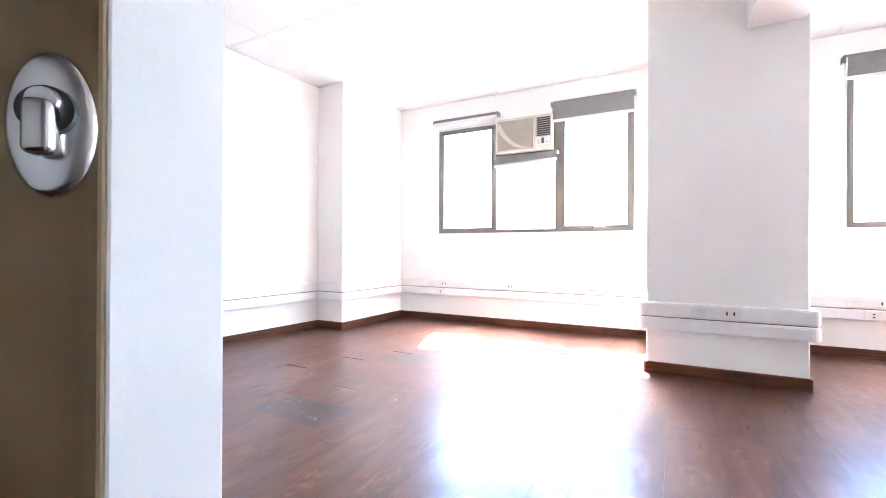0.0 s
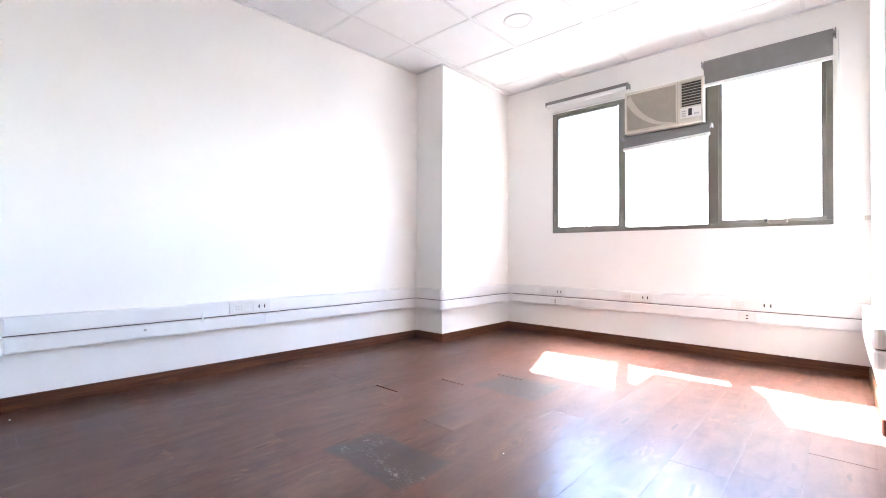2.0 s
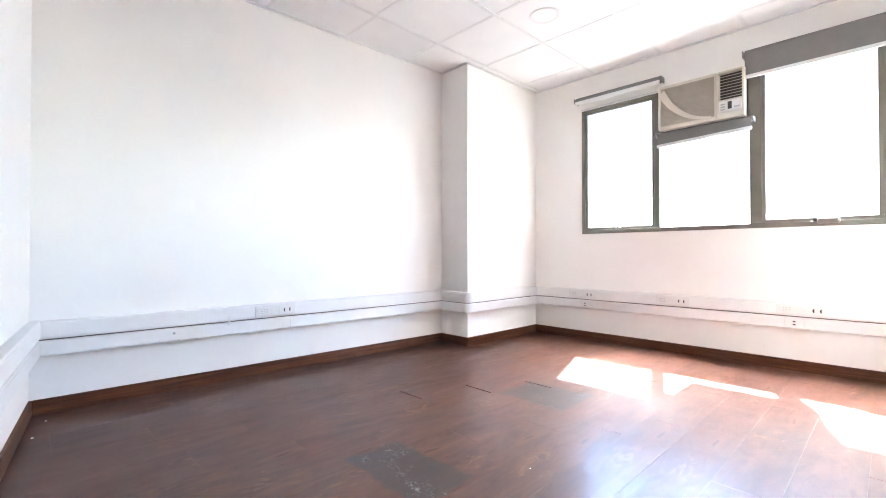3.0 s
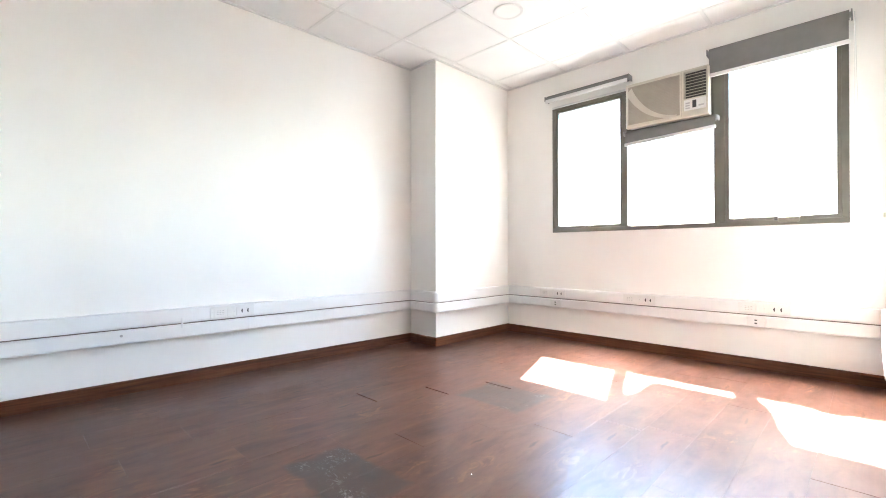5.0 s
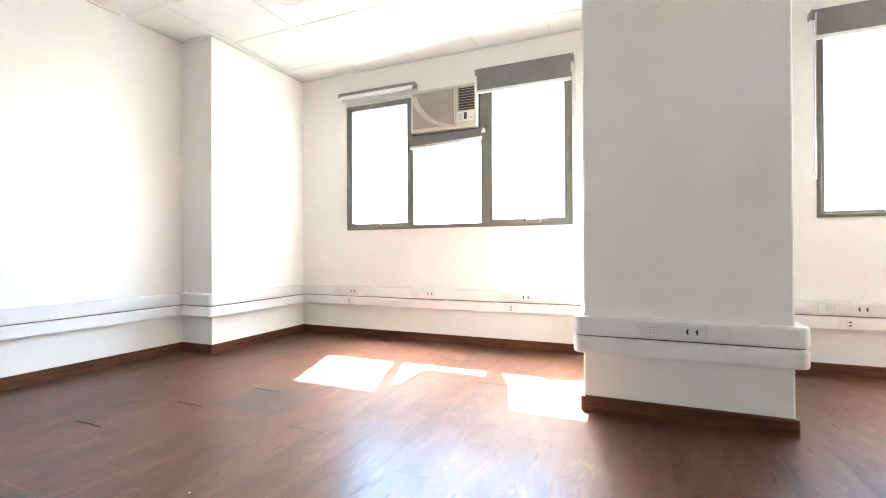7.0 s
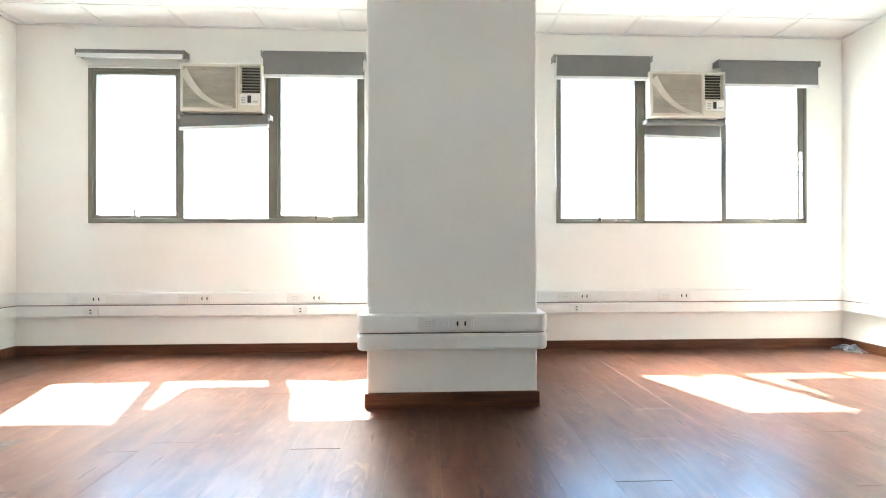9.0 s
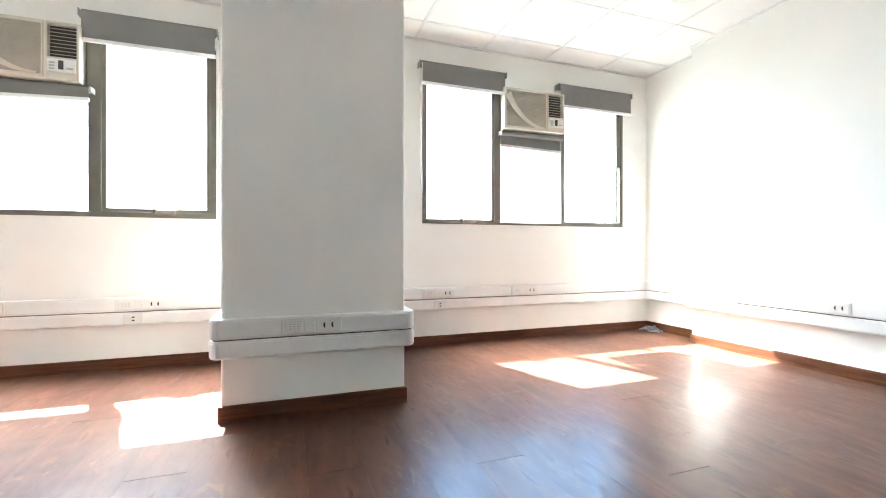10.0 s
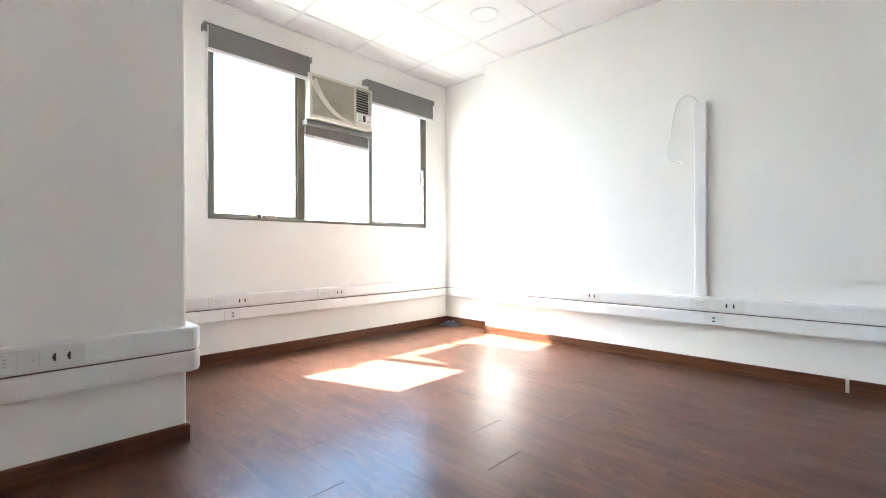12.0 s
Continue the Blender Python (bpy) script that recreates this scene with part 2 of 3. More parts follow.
M_GLASS = glass_material()


# ---- shapes ----
def box(bm, x0, x1, y0, y1, z0, z1, bevel=0.0, segs=2):
    vs = [bm.verts.new((x, y, z)) for x in (x0, x1) for y in (y0, y1) for z in (z0, z1)]
    fs = [bm.faces.new([vs[i] for i in f]) for f in ((0, 1, 3, 2), (4, 6, 7, 5), (0, 4, 5, 1), (2, 3, 7, 6), (0, 2, 6, 4), (1, 5, 7, 3))]
    if bevel:
        es = list({e for f in fs for e in f.edges})
        bmesh.ops.bevel(bm, geom=es, offset=bevel, segments=segs, profile=0.5, affect="EDGES")
    return bm


def rod(bm, a, b, r, n=12, r2=None):
    a, b = Vector(a), Vector(b)
    m = Matrix.Translation((a + b) / 2) @ (b - a).to_track_quat("Z", "Y").to_matrix().to_4x4()
    bmesh.ops.create_cone(bm, cap_ends=True, segments=n, radius1=r, radius2=r if r2 is None else r2, depth=(b - a).length, matrix=m)
    return bm


def mesh_of(name, bm, mat, smooth=False):
    bmesh.ops.recalc_face_normals(bm, faces=bm.faces[:])
    me = bpy.data.meshes.new(name)
    bm.to_mesh(me)
    bm.free()
    me.materials.append(mat)
    if smooth:
        me.polygons.foreach_set("use_smooth", [True] * len(me.polygons))
        me.set_sharp_from_angle(angle=radians(35))
    return me


def part(name, bm, mat, parent=None, label="", smooth=False):
    ob = new(name, mesh_of(name, bm, mat, smooth))
    if parent is not None:
        ob.parent = parent
    return tagged(ob, label)


def bx(*a, **k):
    return box(bmesh.new(), *a, **k)


def empty(name, at, label, category, group="", kind="", turn=0.0):
    e = new(name)
    e.matrix_basis = pose(*at, 0, 0, turn)
    return tagged(e, label, category, group, kind)


def sweep(rings_xy, profile, closed_profile=True):
    """A solid strip: rings of (point, outward way) times a profile of (out, height)."""
    bm = bmesh.new()
    rows = [[bm.verts.new((p[0] + w[0] * d, p[1] + w[1] * d, z)) for d, z in profile] for p, w in rings_xy]
    n = len(profile)
    for r0, r1 in zip(rows, rows[1:]):
        for i in range(n):
            j = (i + 1) % n
            bm.faces.new((r0[i], r0[j], r1[j], r1[i]))
    bm.faces.new(rows[0]), bm.faces.new(rows[-1][::-1])
    return bm


def rings(path, round_steps=5):
    """Rings along walls with the room on the right hand; outward corners are rounded, inward ones mitred."""
    out = []
    ways = []
    for a, b in zip(path, path[1:]):
        d = (Vector(b) - Vector(a)).normalized()
        ways.append(Vector((d.y, -d.x)))
    out.append((path[0], ways[0]))
    for i in range(1, len(path) - 1):
        n1, n2 = ways[i - 1], ways[i]
        cross = n1.x * n2.y - n1.y * n2.x
        if cross > 0.02:
            ang = math.atan2(cross, n1.dot(n2))
            for k in range(round_steps + 1):
                t = ang * k / round_steps
                out.append((path[i], Vector((n1.x * math.cos(t) - n1.y * math.sin(t), n1.x * math.sin(t) + n1.y * math.cos(t)))))
        else:
            out.append((path[i], (n1 + n2) / (1 + n1.dot(n2))))
    out.append((path[-1], ways[-1]))
    return out


# ---- the plan ----
H = 2.65                                   # ceiling
XL, XLP, YLP = -0.37, -0.020, -1.115       # left wall, left pilaster's face and front
XLR = -0.46                                # left wall's rear end, as it runs a little askew
XC0, XC1, YC = 2.94, 3.856, -1.28          # middle pillar
XR, XRR, YRR = 6.68, 6.84, -0.69           # right wall, right recess
REAR0, SLOPE = -4.095, -0.116               # rear wall runs askew
DOOR0, DOOR1, DOORH = 2.794, 3.70, 2.08
T = 0.15


def rear(x):
    return REAR0 + SLOPE * (x - XL)


def west(y):
    return XL + (XLR - XL) * (YLP - y) / (YLP - rear(XLR))


CORNERS = [(XLR, rear(XLR)), (XL, YLP), (XLP, YLP), (XLP, 0.0), (XC0, 0.0), (XC0, YC), (XC1, YC), (XC1, 0.0), (XRR, 0.0), (XRR, YRR), (XR, YRR), (XR, rear(XR))]
WINDOWS = [(0.545, 2.75, 1.062, 2.325), (4.349, 6.518, 1.062, 2.325)]

# unseen ground sheet 3.2 m below floor level, added to bounce light to the ceiling
bm = bmesh.new()
bm.faces.new([bm.verts.new(v) for v in ((-300, 0.4, -3.2), (300, 0.4, -3.2), (300, 600, -3.2), (-300, 600, -3.2))])
tagged(part("ground", bm, M_BOUNCE), "unseen dark ground sheet added outside to bounce light upwards", "ground", kind="structure")

# window wall with its two openings
bm = bmesh.new()
z0, z1 = WINDOWS[0][2:]
box(bm, -0.6, 7.1, 0, T, -0.05, z0)
box(bm, -0.6, 7.1, 0, T, z1, H + 0.1)
for a, b in ((-0.6, WINDOWS[0][0]), (WINDOWS[0][1], WINDOWS[1][0]), (WINDOWS[1][1], 7.1)):
    box(bm, a, b, 0, T, z0, z1)
tagged(part("wall_north", bm, M_WALL), "white painted wall with two wide windows", "wall", kind="structure")
bm = bx(-T, 0.0, -5.0, YLP + 0.05, -0.05, H + 0.1)
for v in bm.verts:
    v.co.x += west(v.co.y)
tagged(part("wall_west", bm, M_WALL), "plain white painted wall", "wall", kind="structure")
tagged(part("pilaster", bx(XL - T - 0.01, XLP, YLP, 0.05, -0.05, H + 0.1, bevel=0.004), M_WALL), "white painted corner pilaster", "pilaster", kind="structure")
tagged(part("wall_east", bx(XR, XR + 0.4, -5.3, YRR, -0.05, H + 0.1, bevel=0.004), M_WALL), "plain white painted wall", "wall", kind="structure")
tagged(part("wall_east_recess", bx(XRR, XRR + 0.25, YRR - 0.05, 0.05, -0.05, H + 0.1), M_WALL), "white painted wall recess beside the window", "wall", kind="structure")
tagged(part("pillar", bx(XC0, XC1, YC, 0.05, -0.05, H + 0.1, bevel=0.012, segs=3), M_WALL), "wide white painted structural pillar", "pillar", kind="structure")
tagged(part("ceiling_beam", bx(3.53, 3.83, rear(3.6) - 0.02, YC - 0.003, 2.30, H + 0.1, bevel=0.006), M_WALL), "white painted beam running from the pillar", "beam", kind="structure")


def askew(bm):
    """Shear a straight wall so that it follows the rear wall's line."""
    for v in bm.verts:
        v.co.y += rear(v.co.x)
    return bm


bm = bmesh.new()
RT = 0.080
box(bm, XLR - T, DOOR0, -RT, 0, -0.05, H + 0.1)
box(bm, DOOR1, XR + 0.3, -RT, 0, -0.05, H + 0.1)
box(bm, DOOR0, DOOR1, -RT, 0, DOORH, H + 0.1)
tagged(part("wall_south", askew(bm), M_WALL), "white painted rear wall with an open doorway", "wall", kind="structure")
bm = bmesh.new()
for a in ((1.6, 1.75, -5.9, -4.3), (4.6, 4.75, -5.9, -4.6)):
    box(bm, *a, -0.05, H + 0.1)
box(bm, 1.6, 4.75, -6.05, -5.9, -0.05, H + 0.1)
tagged(part("wall_corridor", bm, M_WALL), "plain white corridor walls outside the doorway", "wall", kind="structure")

# ceiling: lay-in tiles between bars
bm = bmesh.new()
box(bm, -0.64, 7.09, -5.3, T, H + 0.012, H + 0.16)
box(bm, 1.6, 4.75, -6.05, -5.3, H + 0.012, H + 0.16)
P = 0.635
gx = [XLR - 0.02] + [0.05 + P * k for k in range(0, 6)] + [3.66] + [4.28 + 0.648 * k for k in range(0, 4)] + [XRR + 0.02]
gy = [0.01] + [-0.30 - P * k for k in range(0, 8)]
for xa, xb in zip(gx, gx[1:]):
    for ya, yb in zip(gy, gy[1:]):
        e, dz = 0.013, random.uniform(0.0, 0.003)
        lo = [bm.verts.new(v) for v in ((xa + e, yb + e, H + 0.004 + dz), (xb - e, yb + e, H + 0.004 + dz), (xb - e, ya - e, H + 0.004 + dz), (xa + e, ya - e, H + 0.004 + dz))]
        hi = [bm.verts.new((v.co.x + sx * 0.006, v.co.y + sy * 0.006, H + 0.012)) for v, sx, sy in zip(lo, (-1, 1, 1, -1), (-1, -1, 1, 1))]
        bm.faces.new(lo)
        for i in range(4):
            bm.faces.new((lo[i], hi[i], hi[(i + 1) % 4], lo[(i + 1) % 4]))
me = mesh_of("ceiling", bm, M_TILE)
me.materials.append(M_TBAR)
bm = bmesh.new()
bm.from_mesh(me)
n0 = len(bm.faces)
for x in gx[1:-1]:
    box(bm, x - 0.0125, x + 0.0125, gy[-1], 0.0, H + 0.001, H + 0.0118)
for y in gy[1:]:
    box(bm, XLR, XRR, y - 0.0125, y + 0.0125, H + 0.0018, H + 0.0116)
for f in list(bm.faces)[n0:]:
    f.material_index = 1
bm.to_mesh(me)
bm.free()
tagged(new("ceiling", me), "white suspended ceiling of square lay-in tiles", "ceiling", kind="structure")

# wall angle round the ceiling and skirting round the floor
tagged(part("ceiling_trim", sweep(rings(CORNERS, 1), [(-0.001, H - 0.004), (0.022, H - 0.004), (0.022, H + 0.006), (-0.001, H + 0.006)]), M_TBAR), "white metal wall angle under the ceiling tiles", "trim", kind="structure")


def skirting(name, path):
    prof = [(-0.002, -0.004), (0.015, -0.004), (0.015, 0.070), (0.013, 0.077), (0.009, 0.080), (-0.002, 0.080)]
    return tagged(part(name, sweep(rings(path, 2), prof), M_SKIRT), "dark brown wooden skirting board along the wall", "baseboard", kind="structure")


skirting("baseboard", [(DOOR0, rear(DOOR0))] + CORNERS[:5])
skirting("baseboard", CORNERS[4:8])
skirting("baseboard", CORNERS[7:11] + [(XR, -3.325)])
skirting("baseboard", [(XR, -3.342), (XR, rear(XR)), (DOOR1, rear(DOOR1))])


# ---- windows ----
def window(name, x0, x1, m1, m2, z0, z1, label, handles, f, s, last):
    e = empty(name, (x0, 0, z0), label, "window", kind="structure")
    W, Z = x1 - x0, z1 - z0
    m1, m2 = [v - x0 for v in m1], [v - x0 for v in m2]
    bm = bmesh.new()
    ya, yb = -0.012, 0.055
    for a in ((0, W, 0, f), (0, W, Z - f, Z), (0, f, f, Z - f), (W - f, W, f, Z - f)):
        box(bm, a[0], a[1], ya, yb, a[2], a[3], bevel=0.003, segs=1)
    part("window_frame", bm, M_ALU, e, "bronze-grey aluminium frame")
    part("head_trim", bx(0.0, W, -0.016, 0.0, Z - 0.016, Z + 0.004, bevel=0.003, segs=1), M_BLINDBAR, e, "pale strip along the window head")
    for m in (m1, m2):
        part("mullion", bx(m[0], m[1], ya - 0.002, yb, f, Z - f, bevel=0.003, segs=1), M_ALU, e)
    part("transom", bx(m1[1], m2[0], ya, yb, 0.83, 0.875, bevel=0.003, segs=1), M_ALU, e)
    part("filler_panel", bx(m1[1] - 0.003, m2[0] + 0.003, 0.012, 0.040, 0.872, Z - f + 0.003), M_ALU, e, "bronze aluminium panel round the air conditioner")
    part("window_sill", bx(-0.03, W + 0.03, 0.056, T + 0.04, -0.03, -0.002, bevel=0.004, segs=1), M_CONCRETE, e)
    for k, (a, b) in enumerate(((f, m1[0]), (m2[1], W - f))):
        right = last if k else s
        bm = bmesh.new()
        for q in ((a, b, f, f + s), (a, b, Z - f - s, Z - f), (a, a + s, f + s, Z - f - s), (b - right, b, f + s, Z - f - s)):
            box(bm, q[0], q[1], ya + 0.006, yb - 0.012, q[2], q[3], bevel=0.002, segs=1)
        if right > s:
            # the lower half of this stile stands ajar, with its stay and its pins
            bm = bmesh.new()
            for q in ((a, b, f, f + s), (a, b, Z - f - s, Z - f), (a, a + s, f + s, Z - f - s), (b - right, b - right + 0.016, f + s, 0.62), (b - right, b, 0.62, Z - f - s), (b - 0.006, b, f + s, 0.62)):
                box(bm, q[0], q[1], ya + 0.006, yb - 0.012, q[2], q[3], bevel=0.002, segs=1)
        sash = part("sash", bm, M_ALU, e)
        if right > s:
            bm = bmesh.new()
            for z in (0.10, 0.13, 0.27, 0.41, 0.44, 0.55):
                rod(bm, (b - right + 0.012, 0.012, z), (b - 0.004, 0.012, z + 0.006), 0.006, 8)
            rod(bm, (b - right + 0.028, 0.020, f + s), (b - right + 0.034, 0.020, 0.40), 0.003, 8)
            part("window_stay", bm, M_HANDLE, sash, "thin metal stay in the open gap")
        g = part("pane", bx(a + s - 0.006, b - right + 0.006, 0.018, 0.023, f + s - 0.006, Z - f - s + 0.006), M_GLASS, sash)
        g.visible_shadow = False
        hx = a + (b - a) * handles[k][0]
        style = handles[k][1]
        if style == "raised":
            bm = box(bmesh.new(), hx - 0.030, hx + 0.030, -0.022, -0.004, f + 0.004, f + 0.020, bevel=0.004, segs=2)
            handle = part("handle", bm, M_HANDLE, sash, "thin dark lever handle standing up", True)
            bm = bmesh.new()
            rod(bm, (hx, -0.016, f + 0.012), (hx + 0.003, -0.026, f + 0.060), 0.0090, 12, 0.0080)
            rod(bm, (hx + 0.003, -0.026, f + 0.058), (hx + 0.012, -0.031, f + 0.110), 0.0080, 12, 0.0060)
            part("lever", bm, M_HANDLEDARK, handle)
        elif style == "lever":
            bm = box(bmesh.new(), hx - 0.062, hx - 0.034, -0.030, -0.004, f - 0.006, f + 0.026, bevel=0.004, segs=2)
            handle = part("handle", bm, M_HANDLEDARK, sash, "rounded pale lever handle on a dark base", True)
            bm = box(bmesh.new(), hx - 0.040, hx + 0.085, -0.056, -0.022, f - 0.022, f + 0.022, bevel=0.0155, segs=4)
            part("lever", bm, M_HANDLE, handle, "", True)
        else:
            bm = box(bmesh.new(), hx - 0.040, hx + 0.040, -0.020, -0.004, f + 0.002, f + 0.018, bevel=0.005, segs=3)
            part("handle", bm, M_HANDLE, sash, "small flush window catch", True)
    g = part("pane", bx(m1[1] - 0.004, m2[0] + 0.004, 0.018, 0.023, f - 0.004, 0.834), M_GLASS, e)
    g.visible_shadow = False
    return e


window("window_1", *WINDOWS[0][:2], (1.254, 1.300), (1.969, 2.046), z0, z1, "wide three-part bronze aluminium window with an air conditioner", ((0.50, "raised"), (0.55, "lever")), 0.038, 0.026, 0.026)
window("window_2", *WINDOWS[1][:2], (5.036, 5.106), (5.762, 5.797), z0, z1, "wide three-part bronze aluminium window with an air conditioner", ((0.58, "lever"), (0.62, "flush")), 0.026, 0.018, 0.055)


# ---- air conditioners ----
def air_conditioner(x0, x1, zb, zt, label):
    e = empty("air_conditioner", (x0, -0.12, zb), label, "air conditioner", "window air conditioners")
    W, Z = x1 - x0, zt - zb
    part("casing", bx(0.012, W - 0.012, 0.05, 0.57, 0.006, Z - 0.006, bevel=0.006), M_ACMETAL, e, "painted sheet-metal casing")
    s = W * 0.70
    vx0, vx1, vz0 = s + 0.018, W - 0.020, Z * 0.395
    bm = bx(0, vx0, 0.006, 0.062, 0, Z, bevel=0.010, segs=3)
    box(bm, vx1, W, 0.006, 0.062, 0, Z, bevel=0.008, segs=3)
    box(bm, vx0 - 0.012, vx1 + 0.010, 0.0062, 0.062, 0.0, vz0, bevel=0.008, segs=3)
    box(bm, vx0 - 0.012, vx1 + 0.010, 0.0062, 0.062, Z - 0.020, Z, bevel=0.008, segs=3)
    part("front_panel", bm, M_ACBODY, e, "yellowed cream plastic front", True)
    gz0, gz1, ga, gb = 0.028, Z - 0.026, 0.024, s - 0.014
    grille = part("grille", bx(ga, gb, 0.001, 0.012, gz0, gz1, bevel=0.003, segs=1), M_ACGRILLE, e, "fine beige mesh air grille")
    n = 26
    bm = bmesh.new()
    for k in range(n):
        zz = gz0 + 0.008 + (gz1 - gz0 - 0.016) * k / (n - 1)
        box(bm, ga + 0.004, gb - 0.004, -0.003, 0.002, zz - 0.0032, zz + 0.0032)
    part("mesh_screen", bm, M_ACGRILLE, grille)
    # curved cream band across the grille
    bm = bmesh.new()
    prev = None
    for k in range(15):
        t = k / 14
        cx = ga - 0.012 + (gb - ga - 0.02) * (t ** 1.15)
        cz = gz0 - 0.006 + (gz1 - gz0 - 0.05) * (1 - t) ** 2.1
        wd = 0.040 * (1 - t) + 0.020
        nx, nz = Vector((0.75, 0.66)).normalized()
        q = [bm.verts.new((max(0.004, cx + nx * wd * u), y, max(0.012, cz + nz * wd * u))) for u, y in ((0, 0.003), (0, -0.007), (1, -0.007), (1, 0.003))]
        if prev:
            for i in range(4):
                bm.faces.new((prev[i], prev[(i + 1) % 4], q[(i + 1) % 4], q[i]))
        else:
            bm.faces.new(q)
        prev = q
    bm.faces.new(prev[::-1])
    part("trim_band", bm, M_ACBODY, e, "curved cream band across the grille")
    part("seam", bx(s - 0.004, s, 0.003, 0.01, 0.012, Z - 0.012), M_ACGRILLE, e)
    vent = part("outlet_vent", bx(vx0 - 0.002, vx1 + 0.002, 0.046, 0.0495, vz0 - 0.004, Z - 0.016), M_ACDARK, e, "dark air outlet behind cream slats")
    nn = 9
    for k in range(nn):
        zz = vz0 + 0.012 + (Z - 0.020 - vz0 - 0.022) * k / (nn - 1)
        bm = bx(vx0 + 0.001, vx1 - 0.001, 0.0, 0.020, -0.002, 0.002)
        for v in bm.verts:
            v.co.z += zz + v.co.y * 0.35
        part("slat", bm, M_ACBODY, vent)
    panel = part("control_panel", bx(vx0, vx1, -0.001, 0.01, 0.05, vz0 - 0.016, bevel=0.002, segs=1), M_PLATE, e, "cream control panel with buttons")
    pw, pz = vx1 - vx0, vz0 - 0.016
    for k in range(3):
        part("button", bx(vx0 + 0.012, vx0 + pw * 0.28, -0.005, 0.0, 0.062 + k * 0.020, 0.073 + k * 0.020, bevel=0.0015, segs=1), M_GREYSLOT, panel)
    part("display", bx(vx0 + pw * 0.40, vx0 + pw * 0.58, -0.004, 0.0, 0.066, pz - 0.010, bevel=0.001, segs=1), M_ACDARK, panel, "small dark display")
    part("button", bx(vx0 + pw * 0.68, vx1 - 0.012, -0.005, 0.0, 0.07, 0.082, bevel=0.0015, segs=1), M_GREYSLOT, panel)
    return e


air_conditioner(1.325, 1.962, 1.938, 2.318, "cream window air conditioner with beige grille, set in the window")
air_conditioner(5.092, 5.733, 1.932, 2.310, "cream window air conditioner with beige grille, set in the window")


# ---- roller blinds ----
def roller_blind(x0, x1, zt, drop, y, label, tilt=0.0, up=False, behind=False, chain=None, r=0.032):
    e = empty("roller_blind", ((x0 + x1) / 2, y, zt), label, "roller blind", "roller blinds")
    w = (x1 - x0) / 2
    bm = bmesh.new()
    rod(bm, (-w + 0.012, 0, -r), (w - 0.012, 0, -r), r, 20)
    part("roll", bm, M_BLIND, e, "rolled grey fabric", True)
    bm = bmesh.new()
    n = 14
    back = r - 0.006 if behind else -r
    rows = []
    for k in range(n + 1):
        x = -w + 0.014 + (2 * w - 0.028) * k / n
        zz = -drop + tilt * (x / (2 * w) + 0.5)
        wave = 0.0025 * math.sin(k * 1.3)
        rows.append([bm.verts.new(v) for v in ((x, back, -r), (x, back + wave, zz), (x, back + 0.002 + wave, zz), (x, back + 0.002, -r))])
    for a, b in zip(rows, rows[1:]):
        for i in range(4):
            bm.faces.new((a[i], b[i], b[(i + 1) % 4], a[(i + 1) % 4]))
    bm.faces.new(rows[0]), bm.faces.new(rows[-1][::-1])
    part("fabric", bm, M_BLIND, e, "grey blind fabric")
    bm = bmesh.new()
    if up:
        box(bm, -w + 0.008, w - 0.008, -r - 0.010, -r + 0.002, -0.080, -0.043, bevel=0.006, segs=2)
    else:
        box(bm, -w + 0.008, w - 0.008, back - 0.010, back + 0.010, -drop - 0.024, -drop + 0.004, bevel=0.006, segs=2)
    for v in bm.verts:
        v.co.z += tilt * (v.co.x / (2 * w) + 0.5)
    part("bottom_bar", bm, M_BLINDBAR, e, "white bottom bar", True)
    for s in (-1, 1):
        bm = bmesh.new()
        box(bm, s * w - 0.004, s * w + 0.004, -r - 0.006, -y - 0.001, -2 * r + 0.006, -0.008, bevel=0.003, segs=2)
        rod(bm, (s * w, 0, -r), (s * (w - 0.016), 0, -r), r * 0.6, 16)
        part("bracket", bm, M_BRACKET, e, "", True)
    if chain:
        cu = bpy.data.curves.new("chain", "CURVE")
        cu.dimensions, cu.bevel_depth, cu.bevel_resolution = "3D", 0.0045 if chain[0] < 0 else 0.003, 2
        sp = cu.splines.new("POLY")
        s, length = chain
        w -= 0.022 if s < 0 else -0.010
        pts = [(s * (w + 0.004), -r - 0.004, -r)]
        pts += [(s * (w + 0.004 + 0.012 * math.sin(t * 2.0)), -r - 0.004 + 0.010 * t, -r - length * t) for t in (0.25, 0.5, 0.75, 0.93)]
        pts += [(s * (w + 0.000), 0.0, -r - length), (s * (w - 0.006), 0.012, -r - length * 0.95), (s * (w + 0.002), 0.014, -r - length * 0.5), (s * (w + 0.004), 0.012, -r)]
        sp.points.add(len(pts) - 1)
        for p, c in zip(sp.points, pts):
            p.co = (*c, 1)
        cu.materials.append(M_WIRE)
        ch = new("chain", cu)
        ch.parent = e
        tagged(ch, "white bead chain loop")
    return e


roller_blind(0.503, 1.337, 2.440, 0.052, -0.048, "rolled-up grey roller blind with a white bottom bar", up=True)
roller_blind(1.942, 2.766, 2.450, 0.205, -0.048, "grey roller blind lowered a little over the window", chain=(1, 1.02))
roller_blind(1.292, 2.008, 1.936, 0.118, -0.050, "grey roller blind crooked below the air conditioner", tilt=0.030, r=0.026)
roller_blind(4.310, 5.130, 2.455, 0.190, -0.048, "grey roller blind lowered a little over the window", chain=(-1, 1.10))
roller_blind(5.700, 6.570, 2.434, 0.215, -0.048, "grey roller blind lowered a little over the window")
roller_blind(5.084, 5.755, 1.930, 0.127, -0.050, "grey roller blind crooked below the air conditioner", tilt=-0.02, behind=True, r=0.026)

# ---- cable trunking: two channels round the room ----
UP, LO = (0.4065, 0.503), (0.313, 0.3995)
D = 0.048


